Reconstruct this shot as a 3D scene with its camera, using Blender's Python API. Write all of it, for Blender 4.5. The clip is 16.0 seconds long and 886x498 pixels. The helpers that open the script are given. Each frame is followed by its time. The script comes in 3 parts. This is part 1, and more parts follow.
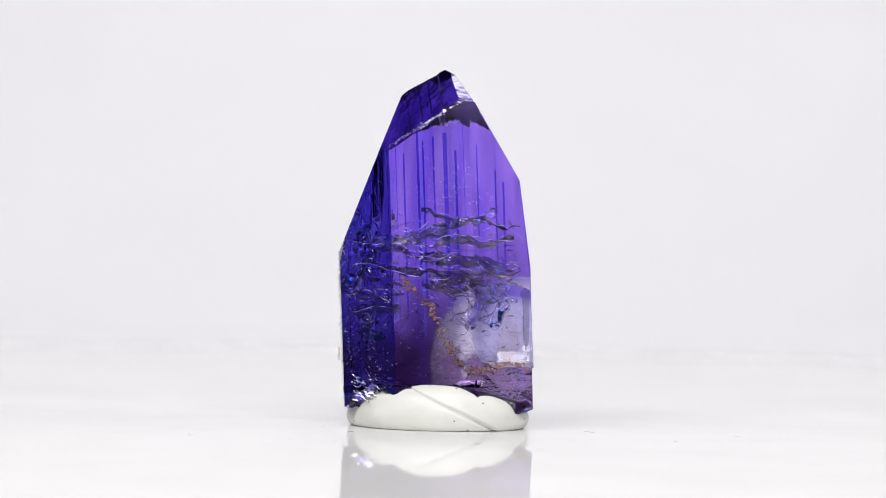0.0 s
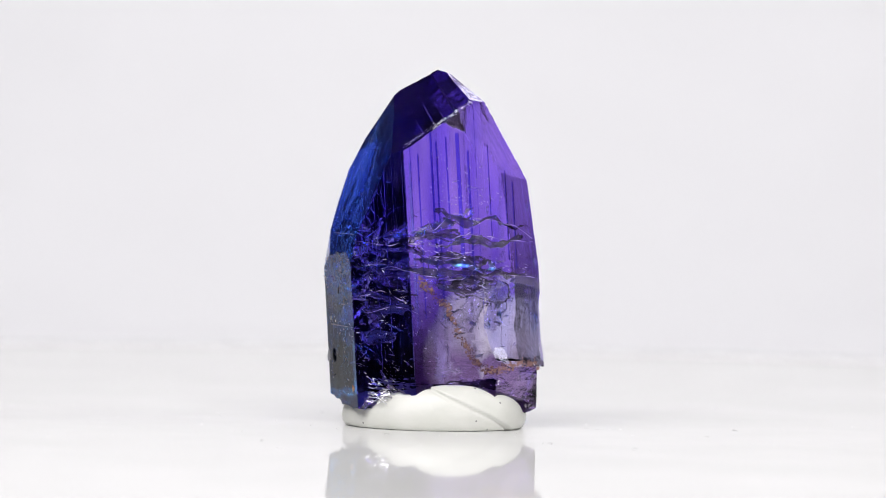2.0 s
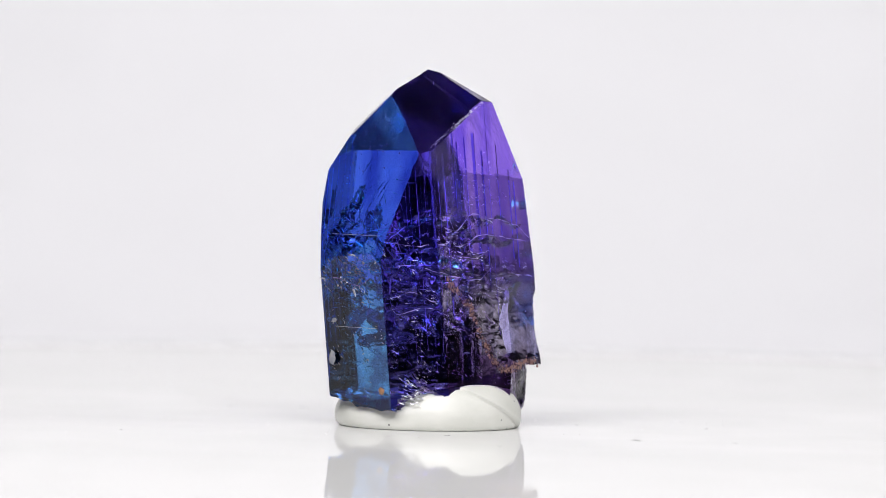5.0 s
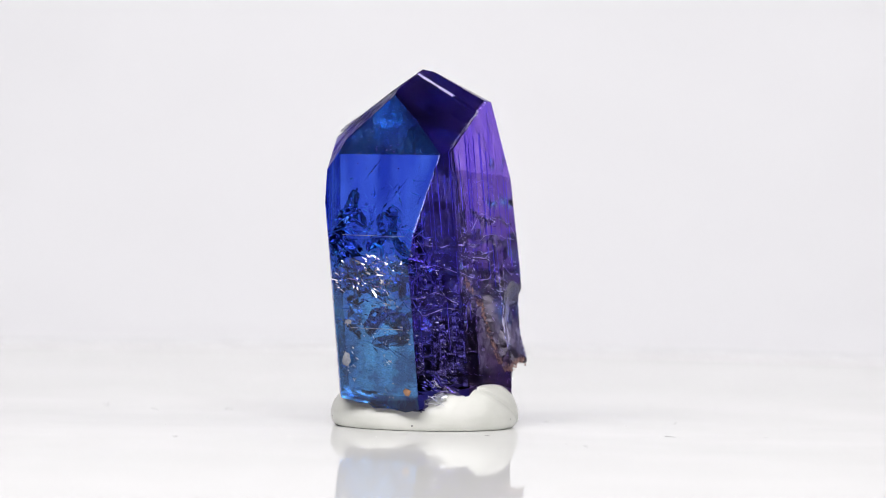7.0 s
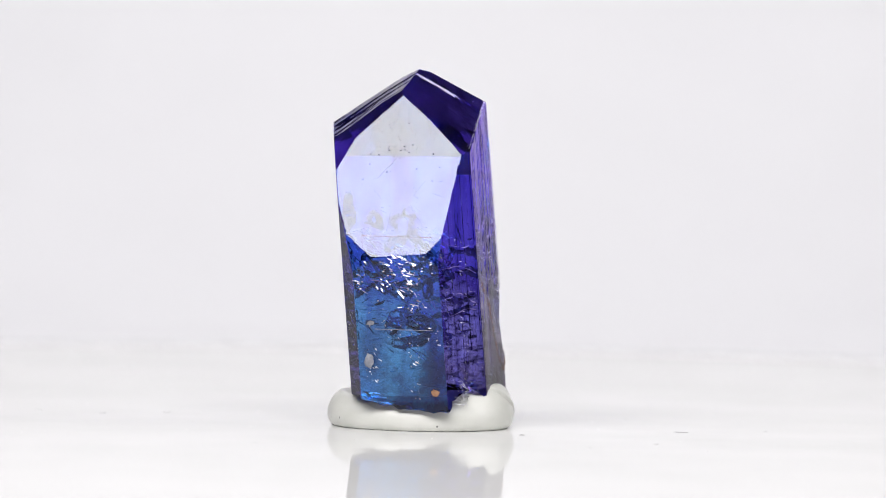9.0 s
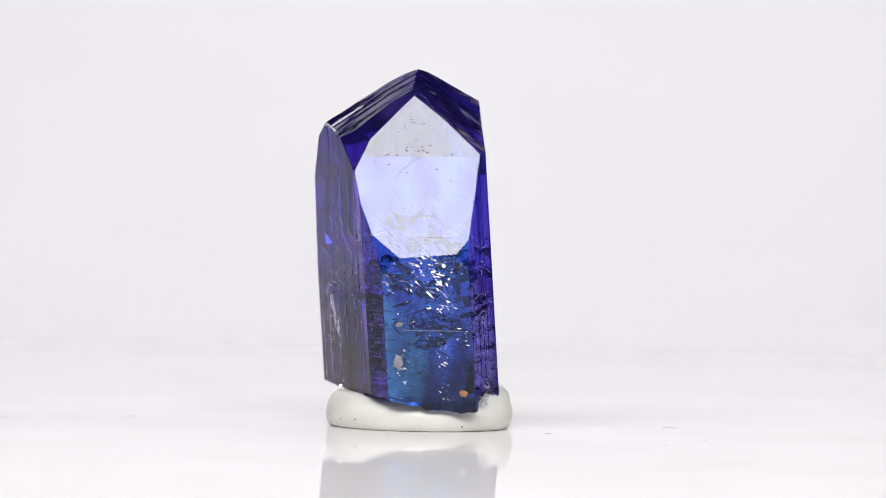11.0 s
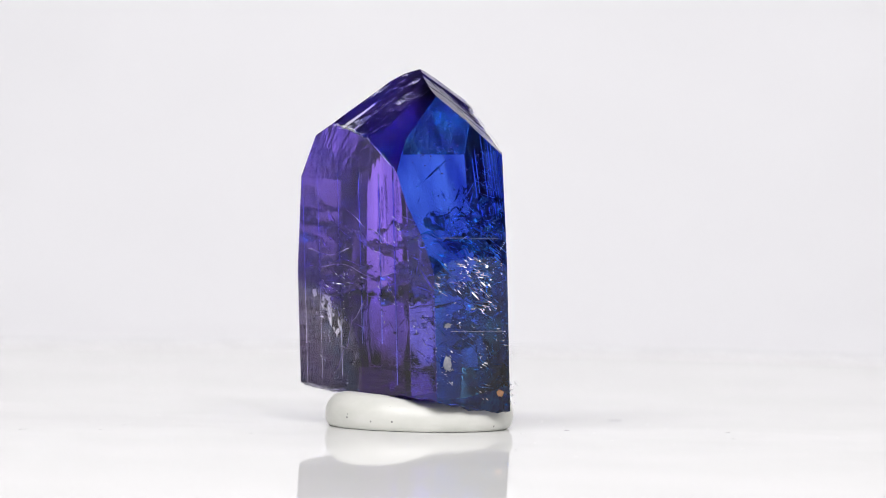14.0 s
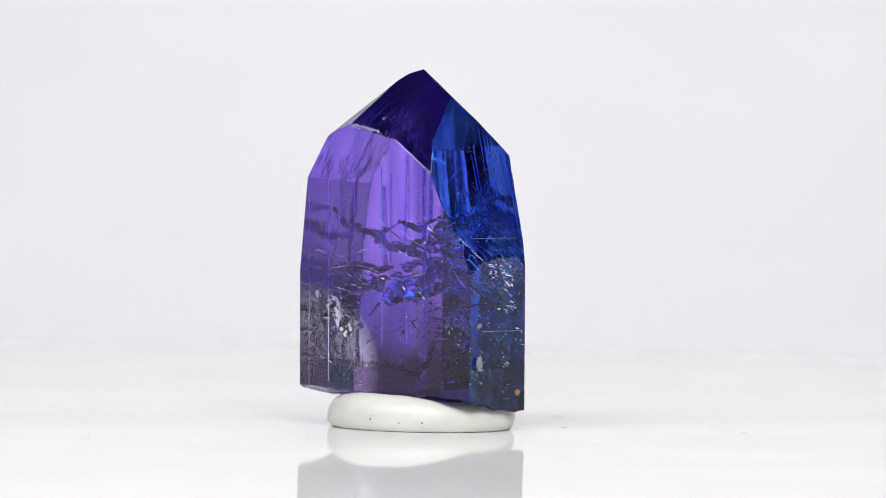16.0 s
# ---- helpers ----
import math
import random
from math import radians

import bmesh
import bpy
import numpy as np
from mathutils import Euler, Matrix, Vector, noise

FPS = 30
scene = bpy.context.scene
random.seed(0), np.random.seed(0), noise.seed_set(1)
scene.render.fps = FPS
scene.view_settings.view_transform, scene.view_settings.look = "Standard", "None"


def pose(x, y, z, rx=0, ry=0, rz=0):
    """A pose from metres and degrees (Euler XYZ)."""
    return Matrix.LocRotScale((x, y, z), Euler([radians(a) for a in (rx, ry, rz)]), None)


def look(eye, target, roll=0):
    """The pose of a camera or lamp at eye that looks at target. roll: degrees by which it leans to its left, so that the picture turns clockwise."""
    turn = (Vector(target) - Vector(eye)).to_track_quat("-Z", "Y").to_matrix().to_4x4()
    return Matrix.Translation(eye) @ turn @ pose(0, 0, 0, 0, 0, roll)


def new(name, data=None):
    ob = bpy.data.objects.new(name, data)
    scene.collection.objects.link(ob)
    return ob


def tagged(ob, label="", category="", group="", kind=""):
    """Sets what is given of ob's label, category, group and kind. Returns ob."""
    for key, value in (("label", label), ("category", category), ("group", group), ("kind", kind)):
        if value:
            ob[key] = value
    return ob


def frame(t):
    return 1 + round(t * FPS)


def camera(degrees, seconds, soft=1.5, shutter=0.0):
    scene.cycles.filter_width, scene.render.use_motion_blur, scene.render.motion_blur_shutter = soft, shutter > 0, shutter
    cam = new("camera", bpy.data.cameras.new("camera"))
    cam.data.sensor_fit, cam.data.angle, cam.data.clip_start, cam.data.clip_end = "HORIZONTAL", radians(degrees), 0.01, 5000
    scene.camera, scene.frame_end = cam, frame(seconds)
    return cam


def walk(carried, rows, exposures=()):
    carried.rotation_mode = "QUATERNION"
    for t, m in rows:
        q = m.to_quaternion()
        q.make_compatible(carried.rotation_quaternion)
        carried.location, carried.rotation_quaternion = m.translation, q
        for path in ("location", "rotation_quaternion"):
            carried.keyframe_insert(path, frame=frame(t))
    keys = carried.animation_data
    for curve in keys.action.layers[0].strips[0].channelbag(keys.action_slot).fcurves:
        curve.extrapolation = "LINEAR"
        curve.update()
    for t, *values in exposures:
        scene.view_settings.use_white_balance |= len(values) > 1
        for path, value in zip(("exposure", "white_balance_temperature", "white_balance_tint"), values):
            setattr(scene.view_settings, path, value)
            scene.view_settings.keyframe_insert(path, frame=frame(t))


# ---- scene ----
from mathutils.bvhtree import BVHTree

MM = 0.001
SPIN = 8.66  # degrees a second

# ---- camera: still, on a stand before the turntable ----
LIFT = 0.0002  # how far the crystal sits above its drawn foot
EYE, AIM = (0.00029, -0.2999, 0.01857 + LIFT), (0.00029, 0.0, 0.01035 + LIFT)
cam = camera(9.99, 16.0, soft=0.8)
cam.data.dof.use_dof, cam.data.dof.focus_distance, cam.data.dof.aperture_fstop = True, 0.297, 48
walk(cam, [(0.0, look(EYE, AIM, 1.17)), (16.0, look(EYE, AIM, 1.17))])


# ---- light ----
def light(name, eye, target, sx, sy, watts, colour=(1, 1, 1)):
    lamp = bpy.data.lights.new(name, "AREA")
    lamp.shape, lamp.size, lamp.size_y, lamp.energy, lamp.color = "RECTANGLE", sx, sy, watts, colour
    ob = new(name, lamp)
    ob.matrix_world = look(eye, target)
    return ob


world = bpy.data.worlds.new("studio")
scene.world = world
world.use_nodes = True
world.node_tree.nodes["Background"].inputs["Color"].default_value = (0.93, 0.93, 1.0, 1)
world.node_tree.nodes["Background"].inputs["Strength"].default_value = 0.04
light("softbox_front", (-0.045, -0.26, 0.27), (0, 0, 0.01), 0.47, 0.14, 1.95, (1.0, 0.98, 0.985))
light("softbox_back", (0.0, 0.33, 0.42), (0, 0.445, 0.05), 0.36, 0.16, 1.21, (1.0, 0.98, 1.015))
light("softbox_side", (0.30, -0.035, 0.185), (0, 0, 0.01), 0.065, 0.17, 0.26, (1.0, 0.99, 0.98))
scene.view_settings.exposure = 0.0


# ---- materials ----
class Nodes:
    """A short way to write node materials."""

    def __init__(self, name):
        self.mat = bpy.data.materials.new(name)
        self.mat.use_nodes = True
        self.tree = self.mat.node_tree
        self.bsdf = self.tree.nodes["Principled BSDF"]

    def add(self, kind, **values):
        n = self.tree.nodes.new(kind)
        for k, v in values.items():
            n.inputs[k].default_value = v
        return n

    def link(self, a, b):
        self.tree.links.new(a, b)

    def coords(self, sx, sy, sz, rot=(0, 0, 0)):
        c = self.add("ShaderNodeTexCoord")
        m = self.add("ShaderNodeMapping", Scale=(sx, sy, sz), Rotation=rot)
        self.link(c.outputs["Object"], m.inputs["Vector"])
        return m.outputs["Vector"]

    def noise(self, vec, scale, detail=4.0, rough=0.55):
        n = self.add("ShaderNodeTexNoise", Scale=scale, Detail=detail, Roughness=rough)
        self.link(vec, n.inputs["Vector"])
        return n.outputs["Fac"]

    def ramp(self, fac, stops):
        r = self.add("ShaderNodeValToRGB")
        e = r.color_ramp.elements
        while len(e) < len(stops):
            e.new(0.5)
        for k, (p, c) in zip(e, stops):
            k.position, k.color = p, (*c, 1) if len(c) == 3 else c
        self.link(fac, r.inputs["Fac"])
        return r.outputs["Color"]

    def mix(self, fac, a, b, kind="MIX"):
        m = self.tree.nodes.new("ShaderNodeMix")
        m.data_type, m.blend_type = "RGBA", kind
        for i, v in ((0, fac), (6, a), (7, b)):
            if hasattr(v, "links"):
                self.link(v, m.inputs[i])
            else:
                m.inputs[i].default_value = v if i == 0 else (*v, 1)
        return m.outputs[2]

    def bump(self, height, strength, distance, before=None):
        b = self.add("ShaderNodeBump", Strength=strength, Distance=distance)
        self.link(height, b.inputs["Height"])
        if before is not None:
            self.link(before, b.inputs["Normal"])
        return b.outputs["Normal"]


def crystal_material(name, colour, deep, low, striation, frost=0.05, relief=0.0, reach=(0.40, 0.62), dull=0.32):
    """Clear tanzanite: body colour in zones, clouded and brownish near its foot with inner shade put into the tint,
    growth lines along its length.
    """
    k = Nodes(name)
    lines = k.noise(k.coords(2400, 2400, 30), 1.0, 4.0, 0.65)
    broad = k.noise(k.coords(650, 650, 14), 1.0, 2.0, 0.5)
    cloud = k.noise(k.coords(420, 420, 320), 1.0, 6.0, 0.65)
    pits = k.noise(k.coords(5200, 5200, 4200), 1.0, 3.0, 0.7)
    zone = k.ramp(broad, [(0.36, deep), (0.60, colour)])
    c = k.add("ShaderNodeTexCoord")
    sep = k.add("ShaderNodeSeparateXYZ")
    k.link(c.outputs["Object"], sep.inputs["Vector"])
    # tint darkens with falling height: real clouding plus painted inner shade
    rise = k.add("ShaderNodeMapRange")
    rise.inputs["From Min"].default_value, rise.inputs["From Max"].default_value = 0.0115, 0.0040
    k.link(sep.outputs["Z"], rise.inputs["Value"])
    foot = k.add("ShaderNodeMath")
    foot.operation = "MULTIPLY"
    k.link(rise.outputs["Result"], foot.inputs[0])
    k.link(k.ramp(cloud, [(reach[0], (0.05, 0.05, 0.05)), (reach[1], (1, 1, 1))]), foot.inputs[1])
    far = k.add("ShaderNodeVectorMath")
    far.operation = "DISTANCE"
    far.inputs[1].default_value = (0.0050, 0.0056, 0.0034)
    k.link(c.outputs["Object"], far.inputs[0])
    pale = k.add("ShaderNodeMapRange")
    pale.inputs["From Min"].default_value, pale.inputs["From Max"].default_value = 0.0052, 0.0032
    k.link(far.outputs["Value"], pale.inputs["Value"])
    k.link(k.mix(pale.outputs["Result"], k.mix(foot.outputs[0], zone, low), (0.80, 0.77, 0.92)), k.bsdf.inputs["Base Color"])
    haze = k.add("ShaderNodeMapRange")
    haze.inputs["To Min"].default_value, haze.inputs["To Max"].default_value = 0.0, frost
    k.link(foot.outputs[0], haze.inputs["Value"])
    k.link(haze.outputs["Result"], k.bsdf.inputs["Roughness"])
    n = k.bump(lines, striation, 0.00009)
    n = k.bump(broad, striation * 1.6, 0.0004, n)
    n = k.bump(k.ramp(pits, [(0.60, (0.5, 0.5, 0.5)), (0.72, (0, 0, 0))]), 0.03, 0.00003, n)
    if relief:
        rough = k.noise(k.coords(900, 700, 1300, (0.5, 0.2, 0)), 1.0, 3.0, 0.6)
        hold = k.add("ShaderNodeMath")
        hold.operation = "MULTIPLY"
        k.link(rise.outputs["Result"], hold.inputs[0])
        k.link(rough, hold.inputs[1])
        n = k.bump(hold.outputs[0], relief, 0.0006, n)
    k.link(n, k.bsdf.inputs["Normal"])
    k.bsdf.inputs["Transmission Weight"].default_value = 1.0
    k.bsdf.inputs["IOR"].default_value = 1.69
    if dull:
        # plain refraction mixed in to cut mirrored floor light and deepen inner shade
        unmirrored = k.add("ShaderNodeBsdfRefraction", IOR=1.69)
        tint = k.bsdf.inputs["Base Color"].links[0].from_socket
        root = k.add("ShaderNodeGamma", Gamma=0.5)
        k.link(tint, root.inputs["Color"])
        k.link(root.outputs["Color"], unmirrored.inputs["Color"])
        k.link(n, unmirrored.inputs["Normal"])
        both = k.add("ShaderNodeMixShader", Fac=dull)
        k.link(k.bsdf.outputs[0], both.inputs[1])
        k.link(unmirrored.outputs[0], both.inputs[2])
        k.link(both.outputs[0], k.tree.nodes["Material Output"].inputs["Surface"])
    return k.mat


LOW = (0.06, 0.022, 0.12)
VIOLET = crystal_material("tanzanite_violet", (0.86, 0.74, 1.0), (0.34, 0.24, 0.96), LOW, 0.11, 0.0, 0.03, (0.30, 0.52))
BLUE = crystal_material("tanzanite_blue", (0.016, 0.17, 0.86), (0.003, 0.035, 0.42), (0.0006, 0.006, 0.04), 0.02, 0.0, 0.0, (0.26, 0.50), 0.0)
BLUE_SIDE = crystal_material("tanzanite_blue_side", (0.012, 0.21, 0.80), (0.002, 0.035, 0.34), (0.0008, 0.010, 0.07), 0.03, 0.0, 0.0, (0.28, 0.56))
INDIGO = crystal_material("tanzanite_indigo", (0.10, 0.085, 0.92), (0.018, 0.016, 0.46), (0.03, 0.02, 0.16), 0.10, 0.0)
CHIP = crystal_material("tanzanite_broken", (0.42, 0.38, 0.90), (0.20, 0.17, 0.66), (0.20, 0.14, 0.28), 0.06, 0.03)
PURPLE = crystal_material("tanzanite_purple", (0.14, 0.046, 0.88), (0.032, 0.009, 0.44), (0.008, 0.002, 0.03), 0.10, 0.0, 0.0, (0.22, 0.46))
# Dark foot tint stands in for light swallowed on long paths through the stone.
FOOT = crystal_material("tanzanite_foot_shaded", (0.035, 0.018, 0.14), (0.018, 0.010, 0.08), (0.025, 0.014, 0.08), 0.05, 0.05, dull=0.0)
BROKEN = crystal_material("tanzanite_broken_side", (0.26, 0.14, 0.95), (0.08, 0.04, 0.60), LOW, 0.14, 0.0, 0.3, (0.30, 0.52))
# Roof and shoulder: tint darkened to hold the shade of reflections inside the stone.
ROOF = crystal_material("tanzanite_roof_shaded", (0.030, 0.012, 0.30), (0.010, 0.004, 0.13), LOW, 0.22, 0.02, dull=0.0)


def glint_material():
    """Silver metal standing in for the flashes of cracks and chips, bright where it catches a lamp."""
    k = Nodes("silver_glint")
    k.bsdf.inputs["Base Color"].default_value = (0.92, 0.92, 0.97, 1)
    k.bsdf.inputs["Metallic"].default_value = 1.0
    k.bsdf.inputs["Roughness"].default_value = 0.28
    return k.mat


GLINT = glint_material()


def gap_material():
    """The air gap of a crack inside the stone."""
    k = Nodes("crack_air")
    k.bsdf.inputs["Base Color"].default_value = (0.90, 0.88, 1.0, 1)
    k.bsdf.inputs["Transmission Weight"].default_value = 1.0
    k.bsdf.inputs["IOR"].default_value = 1 / 1.69
    k.bsdf.inputs["Roughness"].default_value = 0.07
    k.link(k.bump(k.noise(k.coords(1500, 1500, 1500), 1.0, 4.0), 0.3, 0.00008), k.bsdf.inputs["Normal"])
    return k.mat


CRACK = gap_material()


def plain(name, colours, rough, scale, bump=0.0, ior=1.5):
    k = Nodes(name)
    a = k.noise(k.coords(1, 1, 1), scale, 5.0)
    k.link(k.ramp(a, [(0.3, colours[0]), (0.7, colours[1])]), k.bsdf.inputs["Base Color"])
    k.bsdf.inputs["Roughness"].default_value = rough
    k.bsdf.inputs["IOR"].default_value = ior
    if bump:
        k.link(k.bump(a, 0.5, bump), k.bsdf.inputs["Normal"])
    return k.mat


STAIN = plain("iron_stain", ((0.11, 0.05, 0.06), (0.30, 0.16, 0.13)), 0.6, 2500, 0.00005)
GRAIN = plain("pale_grain", ((0.13, 0.14, 0.18), (0.36, 0.36, 0.40)), 0.5, 2500, 0.00005)
RUST = plain("rusty_grain", ((0.22, 0.10, 0.05), (0.40, 0.22, 0.12)), 0.6, 2500, 0.00005)
# Dark colour imitates holes that return no light.
PIT = plain("pit_shade", ((0.03, 0.02, 0.08), (0.06, 0.04, 0.14)), 0.4, 4000)
# Pale violet carries the gleam of crack edges.
SEAM = plain("crack_gleam", ((0.10, 0.06, 0.30), (0.60, 0.50, 0.85)), 0.15, 1500)
LINT = plain("pale_lint", ((0.50, 0.50, 0.49), (0.80, 0.80, 0.79)), 0.7, 900)
DUST = plain("grey_dust", ((0.22, 0.22, 0.22), (0.34, 0.34, 0.34)), 0.8, 900)
def putty_material():
    """Matt white putty with dark grit and faint smears."""
    k = Nodes("white_putty")
    at = k.coords(1000, 1000, 1000)
    smear = k.noise(k.coords(500, 500, 900), 1.0, 5.0)
    grit = k.add("ShaderNodeTexVoronoi", Scale=1.25)
    k.link(at, grit.inputs["Vector"])
    pick = k.ramp(grit.outputs["Distance"], [(0.05, (1, 1, 1)), (0.10, (0, 0, 0))])
    base = k.ramp(smear, [(0.25, (0.66, 0.67, 0.62)), (0.7, (0.76, 0.76, 0.72))])
    k.link(k.mix(pick, base, (0.16, 0.16, 0.16)), k.bsdf.inputs["Base Color"])
    k.bsdf.inputs["Roughness"].default_value = 0.38
    k.link(k.bump(k.noise(at, 1.4, 5.0), 0.25, 0.00008), k.bsdf.inputs["Normal"])
    return k.mat


PUTTY = putty_material()
def acrylic_material():
    """Polished white acrylic under a thin matt film of dust."""
    k = Nodes("white_acrylic")
    cloud = k.noise(k.coords(1, 1, 1), 45, 5.0)
    tone = k.ramp(cloud, [(0.3, (0.80, 0.80, 0.79)), (0.7, (0.83, 0.83, 0.825))])
    k.link(tone, k.bsdf.inputs["Base Color"])
    k.bsdf.inputs["Roughness"].default_value = 0.035
    k.bsdf.inputs["IOR"].default_value = 1.33
    film = k.add("ShaderNodeBsdfDiffuse")
    k.link(tone, film.inputs["Color"])
    both = k.add("ShaderNodeMixShader")
    k.link(k.ramp(cloud, [(0.25, (0.27, 0.27, 0.27)), (0.75, (0.36, 0.36, 0.36))]), both.inputs[0])
    k.link(k.bsdf.outputs[0], both.inputs[1])
    k.link(film.outputs[0], both.inputs[2])
    k.link(both.outputs[0], k.tree.nodes["Material Output"].inputs["Surface"])
    return k.mat


ACRYLIC = acrylic_material()
PAPER = plain("white_paper", ((0.80, 0.80, 0.81), (0.83, 0.83, 0.84)), 0.85, 25)
WALL = plain("grey_paint", ((0.07, 0.07, 0.075), (0.09, 0.09, 0.095)), 0.8, 8)


# ---- building helpers ----
def mesh_of(bm, name, mats, smooth=False):
    bmesh.ops.recalc_face_normals(bm, faces=bm.faces)
    me = bpy.data.meshes.new(name)
    bm.to_mesh(me)
    bm.free()
    for m in mats:
        me.materials.append(m)
    if smooth:
        for p in me.polygons:
            p.use_smooth = True
    return me


def part(name, bm, mats, parent=None, label="", smooth=False):
    mats = mats if isinstance(mats, (list, tuple)) else [mats]
    ob = new(name, mesh_of(bm, name, mats, smooth))
    if parent is not None:
        ob.parent = parent
    if label:
        ob["label"] = label
    return ob


def box(bm, x0, x1, y0, y1, z0, z1):
    m = Matrix.Translation(((x0 + x1) / 2, (y0 + y1) / 2, (z0 + z1) / 2)) @ Matrix.Diagonal((x1 - x0, y1 - y0, z1 - z0, 1))
    return bmesh.ops.create_cube(bm, size=1, matrix=m)


# ---- the studio ----
def sweep():
    """White paper that lies on the table and curves up behind it."""
    bm = bmesh.new()
    prof = [(-0.60, -0.012), (0.10, -0.012), (0.34, -0.012)]
    prof += [(0.34 + 0.16 * math.sin(a), 0.148 - 0.16 * math.cos(a)) for a in (math.pi / 2 * i / 16 for i in range(1, 17))]
    prof += [(0.50, 0.80)]
    rows = [[bm.verts.new((x, y, z)) for y, z in prof] for x in (-0.28, 0.28)]
    rows += [[bm.verts.new((x, y + 0.001, z - 0.002)) for y, z in prof] for x in (-0.28, 0.28)]
    for i in range(len(prof) - 1):
        bm.faces.new((rows[0][i], rows[1][i], rows[1][i + 1], rows[0][i + 1]))
        bm.faces.new((rows[2][i], rows[2][i + 1], rows[3][i + 1], rows[3][i]))
    return tagged(part("backdrop", bm, PAPER, smooth=True), "white paper backdrop curving up behind the turntable", "backdrop", kind="structure")


def room():
    bm = bmesh.new()
    box(bm, -1.5, 1.5, -1.5, 1.5, -0.06, -0.02)
    tagged(part("table", bm, WALL), "plain grey table under the paper backdrop", "table", kind="structure")
    for name, b in (("wall_north", (-1.5, 1.5, 1.5, 1.6, -0.06, 1.6)), ("wall_south", (-1.5, 1.5, -1.6, -1.5, -0.06, 1.6)),
                    ("wall_east", (1.5, 1.6, -1.5, 1.5, -0.06, 1.6)), ("wall_west", (-1.6, -1.5, -1.5, 1.5, -0.06, 1.6)),
                    ("ceiling", (-1.6, 1.6, -1.6, 1.6, 1.6, 1.7))):
        bm = bmesh.new()
        box(bm, *b)
        tagged(part(name, bm, WALL), "plain grey painted " + name.split("_")[0] + " of the studio", name.split("_")[0], kind="structure")


def turntable():
    top = tagged(new("turntable"), "round white glossy acrylic turntable with fine scratches", "turntable")
    bm = bmesh.new()
    n, prof = 128, [(0.0, 0.0), (0.100, 0.0), (0.1044, -0.0005), (0.1062, -0.0014), (0.107, -0.003), (0.107, -0.0100), (0.1064, -0.0106), (0.105, -0.011), (0.0, -0.011)]
    rings = []
    for r, z in prof:
        rings.append([bm.verts.new((0, 0, z))] if r == 0 else [bm.verts.new((r * math.cos(6.28318531 * i / n), r * math.sin(6.28318531 * i / n), z)) for i in range(n)])
    for a, b in zip(rings, rings[1:]):
        for i in range(n):
            j = (i + 1) % n
            if len(a) == 1:
                bm.faces.new((a[0], b[i], b[j]))
            elif len(b) == 1:
                bm.faces.new((a[i], b[0], a[j]))
            else:
                bm.faces.new((a[i], b[i], b[j], a[j]))
    part("disc", bm, ACRYLIC, top)
    rng = random.Random(5)
    marks = [(2.4, -14.8, 0.9, 1.2, 0.1), (2.4, -14.8, 0.7, 1.75, -0.2), (-4.8, -6.4, 1.0, 0.4, 6.2), (8.8, -1.6, 0.35, 0.2, 0.5), (17.6, -3.2, 0.35, 0, 0.3),
             (2.5, 20.9, 0.5, 2.2, 0.4), (5.8, 17.6, 0.6, 2.2, 0.2), (3.4, 25.2, 0.5, 1, 0.8), (9.4, -2.6, 0.25, 2, 0.6), (-9, -15, 0.3, 1, 1),
             (-14, -12, 0.3, 0, 1), (14, -9, 0.25, 2, 1), (-3, 14, 0.25, 0, 1), (-19, 6, 0.3, 1, 1), (6, -19, 0.3, 2, 1)]
    for x, y, size, way, bend in marks:
        scratch(top, x, y, size, way, bend)
    bm = bmesh.new()
    for _ in range(90):
        a, r = rng.uniform(0, 6.2832), rng.uniform(6.5, 30)
        rough_ball(bm, (r * math.cos(a), r * math.sin(a), 0.008), rng.choice((0.015, 0.02, 0.02, 0.035)), rng.uniform(0, 50), 0.5, 1, (1.4, 1, 0.6))
    bmesh.ops.scale(bm, vec=(MM, MM, MM), verts=bm.verts)
    tagged(part("dust", bm, LINT, top, "fine pale dust"), kind="stuff")
    return top


def scratch(top, x, y, size, way, bend):
    """A hair-thin curved mark on the disc."""
    bm = bmesh.new()
    a, last = way, None
    px, py = x, y
    for i in range(13):
        w = 0.016 * math.sin(math.pi * (i + 0.6) / 13.2)
        nx, ny = -math.sin(a) * w, math.cos(a) * w
        ring = [bm.verts.new(((px + nx) * MM, (py + ny) * MM, 0.000004)), bm.verts.new((px * MM, py * MM, 0.00002)),
                bm.verts.new(((px - nx) * MM, (py - ny) * MM, 0.000004))]
        if last:
            bm.faces.new((last[0], ring[0], ring[1], last[1]))
            bm.faces.new((last[1], ring[1], ring[2], last[2]))
        last = ring
        px, py, a = px + size / 12 * math.cos(a), py + size / 12 * math.sin(a), a + bend / 12
    part("scratch", bm, DUST, top)


# ---- the crystal ----
LEAN = Vector((-0.052, 0.082, 0))
SECTION = [(5.6, -2.8), (4.94, 6.6), (-4.4, 4.5), (-5.78, 3.6), (-5.6, -1.5), (-2.5, -3.2), (2.3, -3.4)]
ROOF_FRONT, ROOF_BACK = (0.65, 0.605, 20.95), (0.384, -0.642, 21.17)  # rise along x, along y, height at the ridge
SIDE_MAT = [5, 6, 2, 8, 2, 0, 0]


def facet_x(z):
    """Where the sloping blue facet stands at a height."""
    return -5.72 + (z - 10.4) * 0.374


